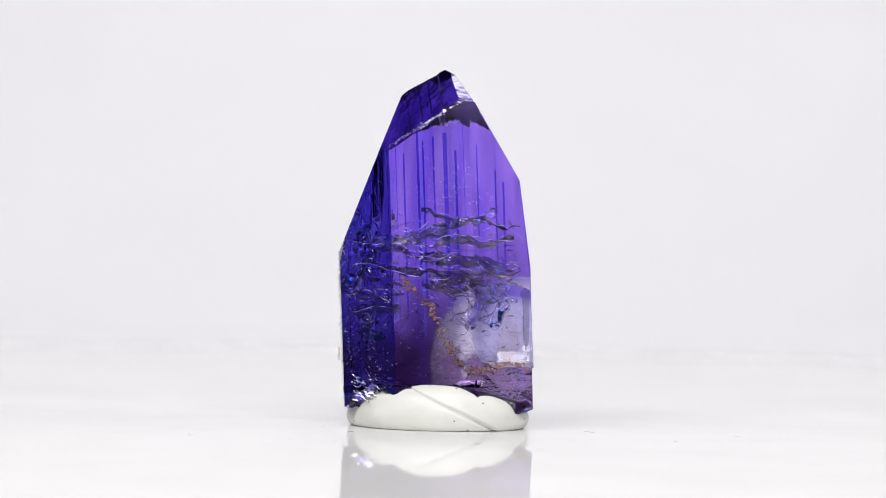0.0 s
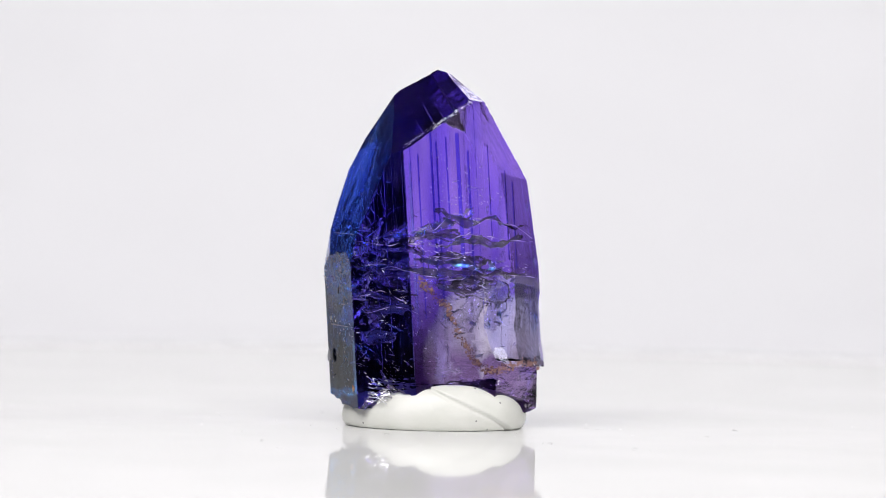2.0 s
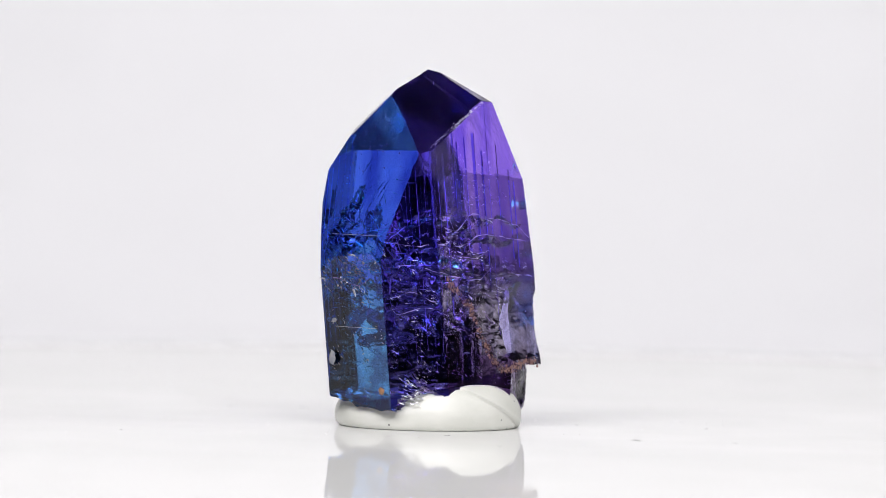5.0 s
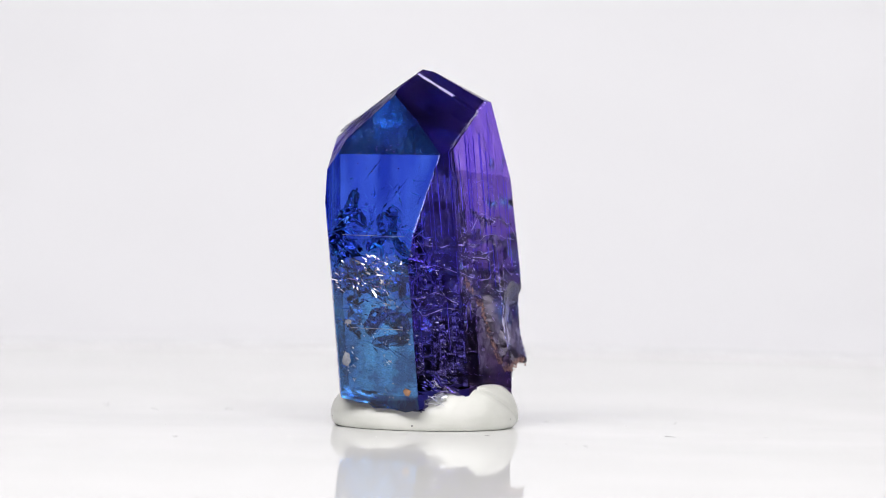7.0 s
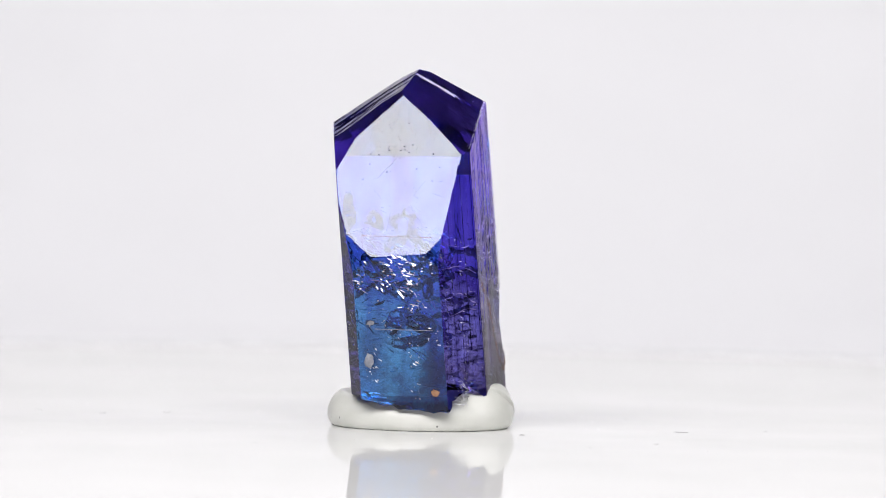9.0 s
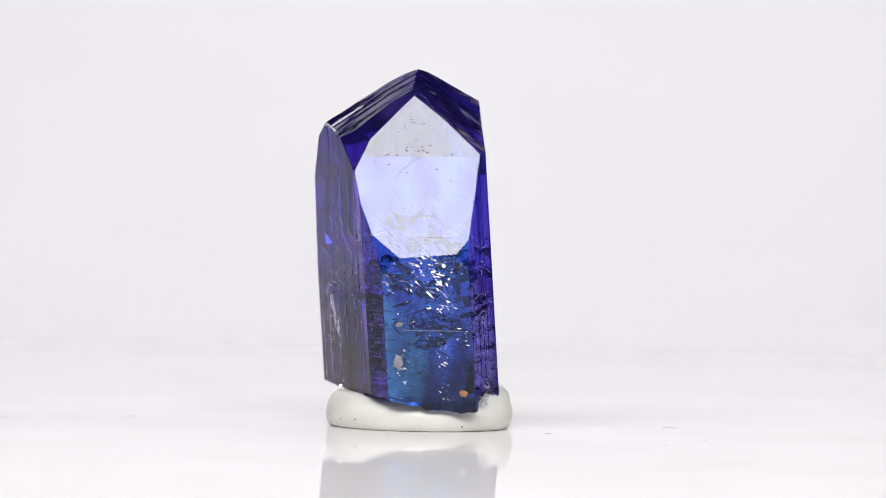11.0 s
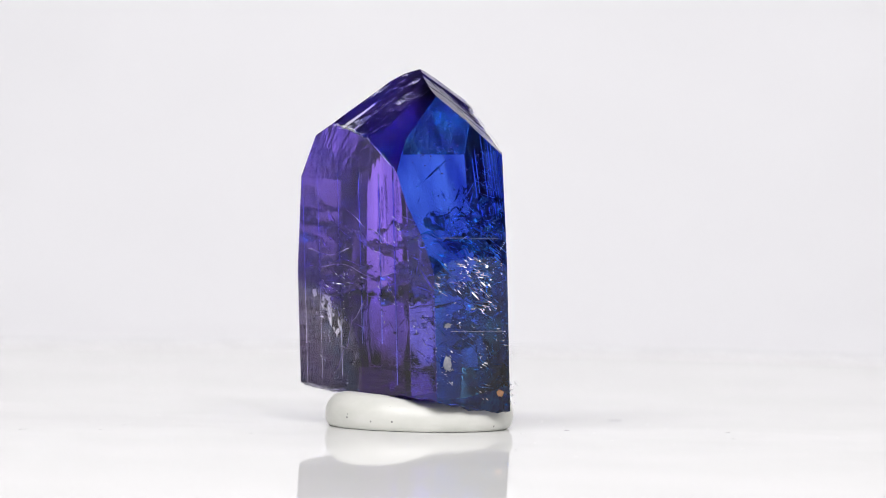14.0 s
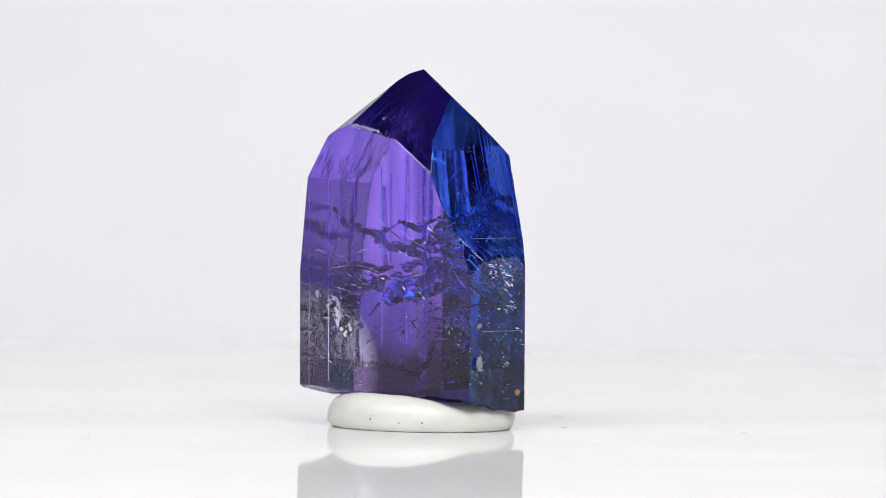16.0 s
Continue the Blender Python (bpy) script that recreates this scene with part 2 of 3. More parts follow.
def crystal_planes():
    """Each facet as a point, an outward normal and a material, in millimetres."""
    planes = []
    for i, (a, m) in enumerate(zip(SECTION, SIDE_MAT)):
        b = SECTION[(i + 1) % len(SECTION)]
        n = Vector((b[1] - a[1], a[0] - b[0], 0)).normalized()
        n.z = -n.dot(LEAN)
        planes.append((Vector((a[0], a[1], 6.5)), n.normalized(), m))

    def tilted(p, az, el, m):
        az, el = radians(az), radians(el)
        planes.append((Vector(p), Vector((math.cos(az) * math.cos(el), math.sin(az) * math.cos(el), math.sin(el))), m))

    def slope(zx, zy, p, m):
        planes.append((Vector(p), Vector((-zx, -zy, 1)).normalized(), m))

    def bridge(a, b, toward, m):
        a, b = (Vector((facet_x(z), y, z)) for y, z in (a, b))
        w, d = Vector(toward), (b - a).normalized()
        planes.append((a, (w - d * w.dot(d)).normalized(), m))

    tilted((facet_x(10.4), 0, 10.4), 180, 20.5, 1)
    bridge((2.55, 18.65), (4.4, 16.8), (-0.62, 0.50, 0.60), 4)
    bridge((4.4, 16.8), (5.0, 15.6), (-0.66, 0.62, 0.42), 4)
    bridge((4.05, 11.0), (2.9, 10.05), (-0.95, 0.16, 0.20), 1)
    bridge((-0.4, 10.05), (-1.52, 11.35), (-0.93, -0.24, 0.20), 1)
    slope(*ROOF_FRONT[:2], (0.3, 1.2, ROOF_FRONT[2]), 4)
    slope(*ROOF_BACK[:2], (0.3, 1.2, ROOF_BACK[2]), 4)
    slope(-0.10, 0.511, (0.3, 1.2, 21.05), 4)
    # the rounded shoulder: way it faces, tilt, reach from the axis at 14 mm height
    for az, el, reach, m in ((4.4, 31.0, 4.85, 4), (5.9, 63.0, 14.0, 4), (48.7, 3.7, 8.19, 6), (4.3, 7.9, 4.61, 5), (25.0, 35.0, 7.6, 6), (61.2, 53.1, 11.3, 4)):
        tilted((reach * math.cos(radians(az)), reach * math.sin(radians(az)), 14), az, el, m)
    return planes


def on_side(i, t, z):
    """A point on a side face of the crystal."""
    p, q = Vector(SECTION[i]), Vector(SECTION[(i + 1) % len(SECTION)])
    w = p.lerp(q, t)
    return Vector((w.x, w.y, z)) + LEAN * (z - 6.5)


def rough_ball(bm, centre, radius, seed, amount, subdivisions=3, squash=(1, 1, 1)):
    made = bmesh.ops.create_icosphere(bm, subdivisions=subdivisions, radius=1)
    for v in made["verts"]:
        d = v.co.copy()
        k = 1 + amount * noise.noise(d * 2.3 + Vector((seed, seed * 1.7, 0))) + amount * 0.6 * noise.noise(d * 6.1 + Vector((0, seed, seed)))
        v.co = Vector((d.x * squash[0], d.y * squash[1], d.z * squash[2])) * radius * k + Vector(centre)


def cutters():
    """Breaks and chips to take out of the crystal, in millimetres."""
    out = []
    bm = bmesh.new()  # the broken foot
    n, span = 44, 18.0
    grid = [[None] * (n + 1) for _ in range(n + 1)]
    for i in range(n + 1):
        for j in range(n + 1):
            x, y = -9 + span * i / n, -9 + span * j / n + 1
            p = Vector((x, y, 3.3))
            grid[i][j] = bm.verts.new((x, y, 1.2 + 0.149 * y + 0.35 * noise.noise(p * 0.55) + 0.22 * noise.noise(p * 1.7)))
    for i in range(n):
        for j in range(n):
            bm.faces.new((grid[i][j], grid[i + 1][j], grid[i + 1][j + 1], grid[i][j + 1]))
    rim = [grid[i][0] for i in range(n)] + [grid[n][j] for j in range(n)] + [grid[i][n] for i in range(n, 0, -1)] + [grid[0][j] for j in range(n, 0, -1)]
    low = [bm.verts.new((v.co.x, v.co.y, -4)) for v in rim]
    for i in range(len(rim)):
        j = (i + 1) % len(rim)
        bm.faces.new((rim[i], low[i], low[j], rim[j]))
    bm.faces.new(low)
    out.append(bm)
    bm = bmesh.new()  # the corner broken away at the foot
    box(bm, 0, 6, -6, 6, -6, 0)
    bmesh.ops.subdivide_edges(bm, edges=bm.edges[:], cuts=14, use_grid_fill=True)
    for v in bm.verts:
        v.co += Vector((0.3 * noise.noise(v.co * 0.8) + 0.1 * noise.noise(v.co * 2.6), 0, 0.22 * noise.noise(v.co * 1.1 + Vector((7, 0, 0)))))
    az = radians(-58)
    bmesh.ops.transform(bm, matrix=Matrix.Translation((4.5 * math.cos(az), 4.5 * math.sin(az), 3.55)) @ Matrix.Rotation(az, 4, "Z"), verts=bm.verts)
    out.append(bm)
    bm = bmesh.new()  # the shell-shaped break on the broad face
    az = radians(-79.7)
    out_way = Vector((math.cos(az), math.sin(az), 0))
    made = bmesh.ops.create_uvsphere(bm, u_segments=72, v_segments=48, radius=1)
    hub = Vector((3.6, -3.2, 4.6))
    for v in made["verts"]:
        d = v.co.copy()
        p = Vector((4.25, -3.12, 6.6)) + out_way * 6.45 + d * 7.0
        r = (p - hub).length
        p -= out_way * (0.05 * math.sin(r * 6.0 + 1.5 * noise.noise(p * 0.7)) + 0.10 * noise.noise(p * 0.9))
        v.co = p
    out.append(bm)
    bm = bmesh.new()  # growth grooves along the faces and steps on the roof
    rng = random.Random(31)

    def groove(a, b, out_way, width, depth):
        a, b, out_way = Vector(a), Vector(b), Vector(out_way).normalized()
        side = (b - a).cross(out_way).normalized() * width
        ends = [[bm.verts.new(p + q) for q in (side + out_way * 0.3, -side + out_way * 0.3, -side * 0.4 - out_way * depth, side * 0.7 - out_way * depth)] for p in (a, b)]
        bm.faces.new(ends[0])
        bm.faces.new(ends[1][::-1])
        for i in range(4):
            j = (i + 1) % 4
            bm.faces.new((ends[0][i], ends[1][i], ends[1][j], ends[0][j]))

    def along(i, count, low, high):
        p, q = SECTION[i], SECTION[(i + 1) % len(SECTION)]
        for k in range(count):
            t = (k + 0.2 + 0.6 * rng.random()) / count
            z0, z1 = rng.uniform(*low), rng.uniform(*high)
            groove(on_side(i, t, z0), on_side(i, t, z1), (q[1] - p[1], p[0] - q[0], 0), min(0.2, rng.expovariate(1 / 0.06) + 0.015), rng.uniform(0.015, 0.07))

    along(4, 8, (2.5, 6), (14, 19))
    along(5, 8, (5, 9), (14, 19))
    along(6, 4, (9, 12), (14, 17))
    along(1, 6, (2, 6), (12, 18))
    out.append(bm)
    bm = bmesh.new()  # the glittering spall low on the broad face
    rough_ball(bm, (-4.3, -3.3, 1.0), 1.75, 3.1, 0.28, 4, (1.25, 0.8, 0.9))
    out.append(bm)
    out.append(roof_steps(ROOF_FRONT, ((2.6, 0.03), (1.3, 0.04), (-0.25, 0.28), (-0.85, 0.05), (-1.4, 0.07), (-2.1, 0.04)), -1, 5.1))
    out.append(roof_steps(ROOF_BACK, ((2.3, 0.04), (0.9, 0.04), (-0.2, 0.14), (-0.9, 0.11), (-1.7, 0.07)), 1, 8.7))
    return out


def roof_steps(slope, steps, way, seed):
    """Growth terraces that run down one slope of the roof, and its uneven lower rim."""
    zx, zy, top = slope
    cuts = [9.0]
    for at, _ in steps:
        cuts += [at + 0.03, at - 0.03]
    cuts.append(-9.0)
    xs = []
    for a, b in zip(cuts, cuts[1:]):
        k = max(1, int(abs(a - b) / 0.22))
        xs += [a + (b - a) * i / k for i in range(k)]
    xs.append(cuts[-1])
    ys = [1.6 - way * 1.6 + way * 0.2 * j for j in range(48)]
    bm = bmesh.new()
    rows, lid = [], []
    for x in xs:
        row = []
        for y in ys:
            down = max(0.0, min(1.0, (abs(y - 1.6) - 1.6) / 3.0))
            drift = 0.10 * abs(y - 1.6)
            deep = 0.012 + sum(d for at, d in steps if x < at) * (0.35 + 0.65 * down)
            q = Vector((x * 0.9, y * 0.25, seed))
            deep += down * (0.16 * max(0.0, noise.noise(q) + 0.2) + 0.10 * max(0.0, noise.noise(q * 3.1)))
            xx = x + drift
            row.append(bm.verts.new((xx, y, top + zx * (xx - 0.3) + zy * (y - 1.2) - deep)))
        rows.append(row)
        lid.append([bm.verts.new((v.co.x, v.co.y, 34)) for v in (row[0], row[-1])])
    n, m = len(xs), len(ys)
    for i in range(n - 1):
        for j in range(m - 1):
            bm.faces.new((rows[i][j], rows[i + 1][j], rows[i + 1][j + 1], rows[i][j + 1]))
        bm.faces.new((lid[i][0], lid[i][1], lid[i + 1][1], lid[i + 1][0]))
        bm.faces.new((rows[i][0], lid[i][0], lid[i + 1][0], rows[i + 1][0]))
        bm.faces.new((rows[i][-1], rows[i + 1][-1], lid[i + 1][1], lid[i][1]))
    bm.faces.new([*rows[0], lid[0][1], lid[0][0]])
    bm.faces.new([*reversed(rows[-1]), lid[-1][0], lid[-1][1]])
    return bm


def carve(bm, mats):
    """The crystal's mesh with the breaks taken out, in metres."""
    def holder(b, name):
        return new(name, mesh_of(b, name, mats))

    me = mesh_of(bm, "blank", mats)
    breaks = cutters()
    for i, b in reversed(list(enumerate(breaks))):
        for f in b.faces:
            f.material_index = (7, 5, 3, 2, 3, 4, 4)[i]
            f.smooth = i == 2
        body, tool = new("blank", me), holder(b, "tool")
        cutter = body.modifiers.new("break", "BOOLEAN")
        cutter.operation, cutter.solver, cutter.object = "DIFFERENCE", "EXACT", tool
        cutter.use_self = i == 3
        bpy.context.view_layer.update()
        me = bpy.data.meshes.new_from_object(body.evaluated_get(bpy.context.evaluated_depsgraph_get()))
        for ob in (body, tool):
            bpy.data.objects.remove(ob)
    out = bmesh.new()
    out.from_mesh(me)
    bmesh.ops.scale(out, vec=(MM, MM, MM), verts=out.verts)
    return out


def inside(p, planes, margin):
    az = radians(-79.7)
    hollow = Vector((4.25, -3.12, 6.6)) + Vector((math.cos(az), math.sin(az), 0)) * 6.45
    return (all((p - co).dot(no) < -margin for co, no, _ in planes) and (p - hollow).length > 7.0 + margin + 0.12
            and p.z > 2.0 + 0.149 * p.y + margin and not (p.z < 4.0 and p.x * 0.53 - p.y * 0.848 > 4.1) and (p - Vector((-4.3, -3.3, 1.0))).length > 2.6)


def crack(top, planes, centre, turn, size, seed, wave, name="fracture"):
    """A wavy crack inside the stone: a thin closed air gap."""
    n = 30
    m = Matrix.Translation(centre) @ Euler([radians(a) for a in turn]).to_matrix().to_4x4()
    bm = bmesh.new()
    grid = {}
    for i in range(n + 1):
        for j in range(n + 1):
            u, v = (i / n - 0.5) * size[0], (j / n - 0.5) * size[1]
            q = Vector((u * 0.5 + seed * 9.1, v * 0.5, seed))
            rim = math.hypot(2 * u / size[0], 2 * v / size[1])
            p = m @ Vector((u, v, wave * noise.noise(q) + wave * 0.5 * noise.noise(q * 2.9) + wave * 0.2 * noise.noise(q * 7)))
            if rim < 0.84 + 0.5 * noise.noise(q * 1.6 + Vector((5, 5, 5))) and inside(p, planes, 0.06):
                grid[i, j] = p
    up = (m.to_3x3() @ Vector((0, 0, 1))) * 0.018
    cells = [(i, j) for i in range(n) for j in range(n) if all(k in grid for k in ((i, j), (i + 1, j), (i, j + 1), (i + 1, j + 1)))]
    used = {k for i, j in cells for k in ((i, j), (i + 1, j), (i, j + 1), (i + 1, j + 1))}
    if len(cells) < 6:
        bm.free()
        return
    count = {}
    for i, j in cells:
        loop = [(i, j), (i + 1, j), (i + 1, j + 1), (i, j + 1)]
        for a, b in zip(loop, loop[1:] + loop[:1]):
            count[frozenset((a, b))] = count.get(frozenset((a, b)), 0) + 1
    rimmed = {k for e, c in count.items() if c == 1 for k in e}
    hi = {k: bm.verts.new((grid[k] + up * (0.15 if k in rimmed else 1)) * MM) for k in used}
    lo = {k: bm.verts.new((grid[k] - up * (0.15 if k in rimmed else 1)) * MM) for k in used}
    for i, j in cells:
        loop = [(i, j), (i + 1, j), (i + 1, j + 1), (i, j + 1)]
        bm.faces.new([hi[k] for k in loop])
        bm.faces.new([lo[k] for k in reversed(loop)])
        for a, b in zip(loop, loop[1:] + loop[:1]):
            if count[frozenset((a, b))] == 1:
                bm.faces.new((hi[b], hi[a], lo[a], lo[b]))
    part(name, bm, CRACK, top, smooth=True)


def flakes(top, planes, count, low, high, seed, facing, name, scale=1.0, free=False, material=None, spin=-0.35, spread=30, tilt=12):
    """Many small bright cracks that lean every way about the direction they face."""
    rng = random.Random(seed)
    bm = bmesh.new()
    made = tries = 0
    while made < count and tries < count * 60:
        tries += 1
        c = Vector([rng.uniform(a, b) for a, b in zip(low, high)])
        if not free and not inside(c, planes, 0.55 if scale > 1 else 0.3):
            continue
        made += 1
        az, el = radians(rng.gauss(facing, spread)), radians(rng.gauss(tilt, 7))
        n = Vector((math.cos(az) * math.cos(el), math.sin(az) * math.cos(el), math.sin(el)))
        m = Matrix.Translation(c) @ n.to_track_quat("Z", "Y").to_matrix().to_4x4() @ Matrix.Rotation(rng.gauss(spin, 0.4), 4, "Z")
        a, b = scale * min(0.8, rng.expovariate(1 / 0.19) + 0.05), scale * rng.uniform(0.015, 0.07)
        ring = []
        for i in range(9):
            t = 6.2832 * i / 9
            k = rng.uniform(0.55, 1.15)
            ring.append(bm.verts.new((m @ Vector((a * k * math.cos(t), b * k * math.sin(t), rng.uniform(-0.015, 0.015)))) * MM))
        hi, lo = (bm.verts.new((m @ Vector((0, 0, h))) * MM) for h in (0.012, -0.012))
        for i in range(9):
            bm.faces.new((ring[i], ring[(i + 1) % 9], hi))
            bm.faces.new((ring[(i + 1) % 9], ring[i], lo))
    return tagged(part(name, bm, material or GLINT, top), kind="stuff")


def surface_glints(top, skin, side, count, along_face, heights, seed, scale=1.0):
    """Metal slivers added at the surface of a side face to imitate the flashes of cracks."""
    rng = random.Random(seed)
    bm = bmesh.new()
    p, q = SECTION[side], SECTION[(side + 1) % len(SECTION)]
    facing, shell = math.degrees(math.atan2(p[0] - q[0], q[1] - p[1])), crystal_planes()
    for k in range(count):
        if k % 9 == 0:
            hub = (rng.uniform(*along_face), rng.triangular(*heights))
            lean = (rng.gauss(facing, 19), rng.gauss(21, 7), rng.gauss(-0.45, 0.35))
        c = on_side(side, min(0.93, max(0.07, hub[0] + rng.gauss(0, 0.07))), max(1.8, hub[1] + rng.gauss(0, 0.35)))
        if side == 3 and c.z > 10.3:
            c.x += (c.z - 10.3) * 0.35
        c -= Vector((math.cos(radians(facing)), math.sin(radians(facing)), 0)) * 0.012
        if any((c - co).dot(no) > 0.0 for co, no, _ in shell):
            continue
        near, up, _, gap = skin.find_nearest(c * MM)
        if gap > 0.04 * MM and (c * MM - near).dot(up) > 0:
            continue
        az, el = radians(rng.gauss(lean[0], 7)), radians(rng.gauss(lean[1], 4))
        n = Vector((math.cos(az) * math.cos(el), math.sin(az) * math.cos(el), math.sin(el)))
        m = Matrix.Translation(c) @ n.to_track_quat("Z", "Y").to_matrix().to_4x4() @ Matrix.Rotation(rng.gauss(lean[2], 0.25), 4, "Z")
        a, b = scale * min(0.45, rng.expovariate(1 / 0.12) + 0.03), scale * rng.uniform(0.012, 0.06)
        ring = [bm.verts.new((m @ Vector((a * rng.uniform(0.5, 1.1) * math.cos(0.698 * i), b * rng.uniform(0.5, 1.2) * math.sin(0.698 * i), 0))) * MM) for i in range(9)]
        hi, lo = (bm.verts.new((m @ Vector((0, 0, h))) * MM) for h in (0.014, -0.014))
        for i in range(9):
            bm.faces.new((ring[i], ring[(i + 1) % 9], hi))
            bm.faces.new((ring[(i + 1) % 9], ring[i], lo))
    return tagged(part("sliver", bm, GLINT, top), kind="stuff")


def chips(top, a, b, count, seed, size=0.05):
    """Crumbled, sparkling edge between two corners."""
    rng = random.Random(seed)
    a, b, shell = Vector(a), Vector(b), crystal_planes()
    bm = bmesh.new()
    for _ in range(count):
        t = rng.random()
        p = a.lerp(b, t) + Vector((rng.gauss(0, 0.02), rng.gauss(0, 0.02), rng.gauss(0, 0.07)))
        if any((p - co).dot(no) > 0.015 for co, no, _ in shell):
            continue
        rough_ball(bm, p, min(0.12, rng.expovariate(1 / size) * 0.6 + 0.012), rng.uniform(0, 90), 0.7, 1, (1.2, 0.6, rng.uniform(0.4, 1.0)))
    bmesh.ops.scale(bm, vec=(MM, MM, MM), verts=bm.verts)
    part("chipped_edge", bm, GLINT, top, "pale crumbled edge")


def pits(top):
    """Tiny raised specks, coloured dark like shaded etch pits, on the sloping blue facet, and two hairlines across the
    blue side.
    """
    rng = random.Random(12)
    bm, shell = bmesh.new(), crystal_planes()
    for _ in range(70):
        z, y = rng.gauss(16.6, 1.1), rng.gauss(2.3, 1.6)
        at = Vector((facet_x(z), y, z))
        if all((at - co).dot(no) < 0.02 for co, no, _ in shell) and 14.6 < z < 19.0 and abs(y - 2.0) < (19.4 - z) * 1.3 + 0.2:
            rough_ball(bm, (facet_x(z) - 0.004, y, z), rng.choice((0.025, 0.03, 0.04, 0.06)), rng.uniform(0, 50), 0.4, 1, (0.25, 1.2, 0.8))
    bmesh.ops.scale(bm, vec=(MM, MM, MM), verts=bm.verts)
    tagged(part("pit", bm, PIT, top), kind="stuff")
    for x, y0, y1, z in ((-5.76, -1.0, 2.5, 5.75), (facet_x(11.15) + 0.01, -0.8, 3.4, 11.15)):
        bm = bmesh.new()
        box(bm, x - 0.012, x + 0.03, y0, y1, z - 0.016, z + 0.016)
        bmesh.ops.scale(bm, vec=(MM, MM, MM), verts=bm.verts)
        part("hairline", bm, GRAIN, top, "pale hairline crack")


def seam(top, side, points, width, seed):
    """A wavy strip where a crack meets the surface, its gleam put into the pale colour. Points: along the face, height.
    """
    rng = random.Random(seed)
    p, q = SECTION[side], SECTION[(side + 1) % len(SECTION)]
    out_way = Vector((q[1] - p[1], p[0] - q[0], 0)).normalized()
    bm, last = bmesh.new(), None
    steps = [(a, b, k / 9) for a, b in zip(points, points[1:]) for k in range(9)]
    for n, (a, b, k) in enumerate(steps):
        ease = k * k * (3 - 2 * k)
        z = a[1] + (b[1] - a[1]) * ease + 0.07 * noise.noise(Vector((n * 0.31, seed, 0)))
        c = on_side(side, a[0] + (b[0] - a[0]) * k, z)
        w = width * max(0.03, 0.28 + 1.1 * noise.noise(Vector((n * 0.29, seed, 9))))
        ring = [bm.verts.new((c + Vector((0, 0, dz * w)) + out_way * d) * MM) for dz, d in ((1, -0.01), (0.3, 0.012), (-0.4, 0.010), (-1, -0.01))]
        if last:
            for i in range(3):
                bm.faces.new((last[i], ring[i], ring[i + 1], last[i + 1]))
        last = ring
    part("seam", bm, SEAM, top, "pale strip painted as the gleam of a crack at the surface")


def lump(top, name, centre, radius, seed, material, squash=(1, 1, 1), label=""):
    bm = bmesh.new()
    rough_ball(bm, centre, radius, seed, 0.5, 3, squash)
    bmesh.ops.scale(bm, vec=(MM, MM, MM), verts=bm.verts)
    part(name, bm, material, top, label)


def stain(top):
    """The rusty seam that runs down the broad face and out to its corner."""
    rng = random.Random(8)
    line = [(-2.05, 8.75), (-1.5, 8.1), (-0.75, 7.35), (-0.3, 6.9), (0.15, 5.8), (0.75, 4.7), (1.2, 3.9), (1.8, 3.4), (2.5, 3.3), (3.2, 3.55), (4.2, 3.72), (5.3, 3.8)]
    bm = bmesh.new()
    for (x0, z0), (x1, z1) in zip(line, line[1:]):
        for k in range(110):
            t = (k + rng.random()) / 110
            x, z = x0 + (x1 - x0) * t + rng.gauss(0, 0.13), z0 + (z1 - z0) * t + rng.gauss(0, 0.12)
            xs = x + 0.052 * (z - 6.5)
            face = (on_side(5, (xs + 2.5) / 4.8, z) if xs < 2.3 else on_side(6, (xs - 2.3) / 3.3, z)).y
            rough_ball(bm, (x, face + 0.004, z), min(0.085, rng.expovariate(1 / 0.02) + 0.010), rng.uniform(0, 50), 0.5, 1, (rng.uniform(0.5, 1.6), 0.12, rng.uniform(0.5, 1.6)))
    bmesh.ops.scale(bm, vec=(MM, MM, MM), verts=bm.verts)
    part("stain", bm, STAIN, top, "rust-brown iron stain along a crack")


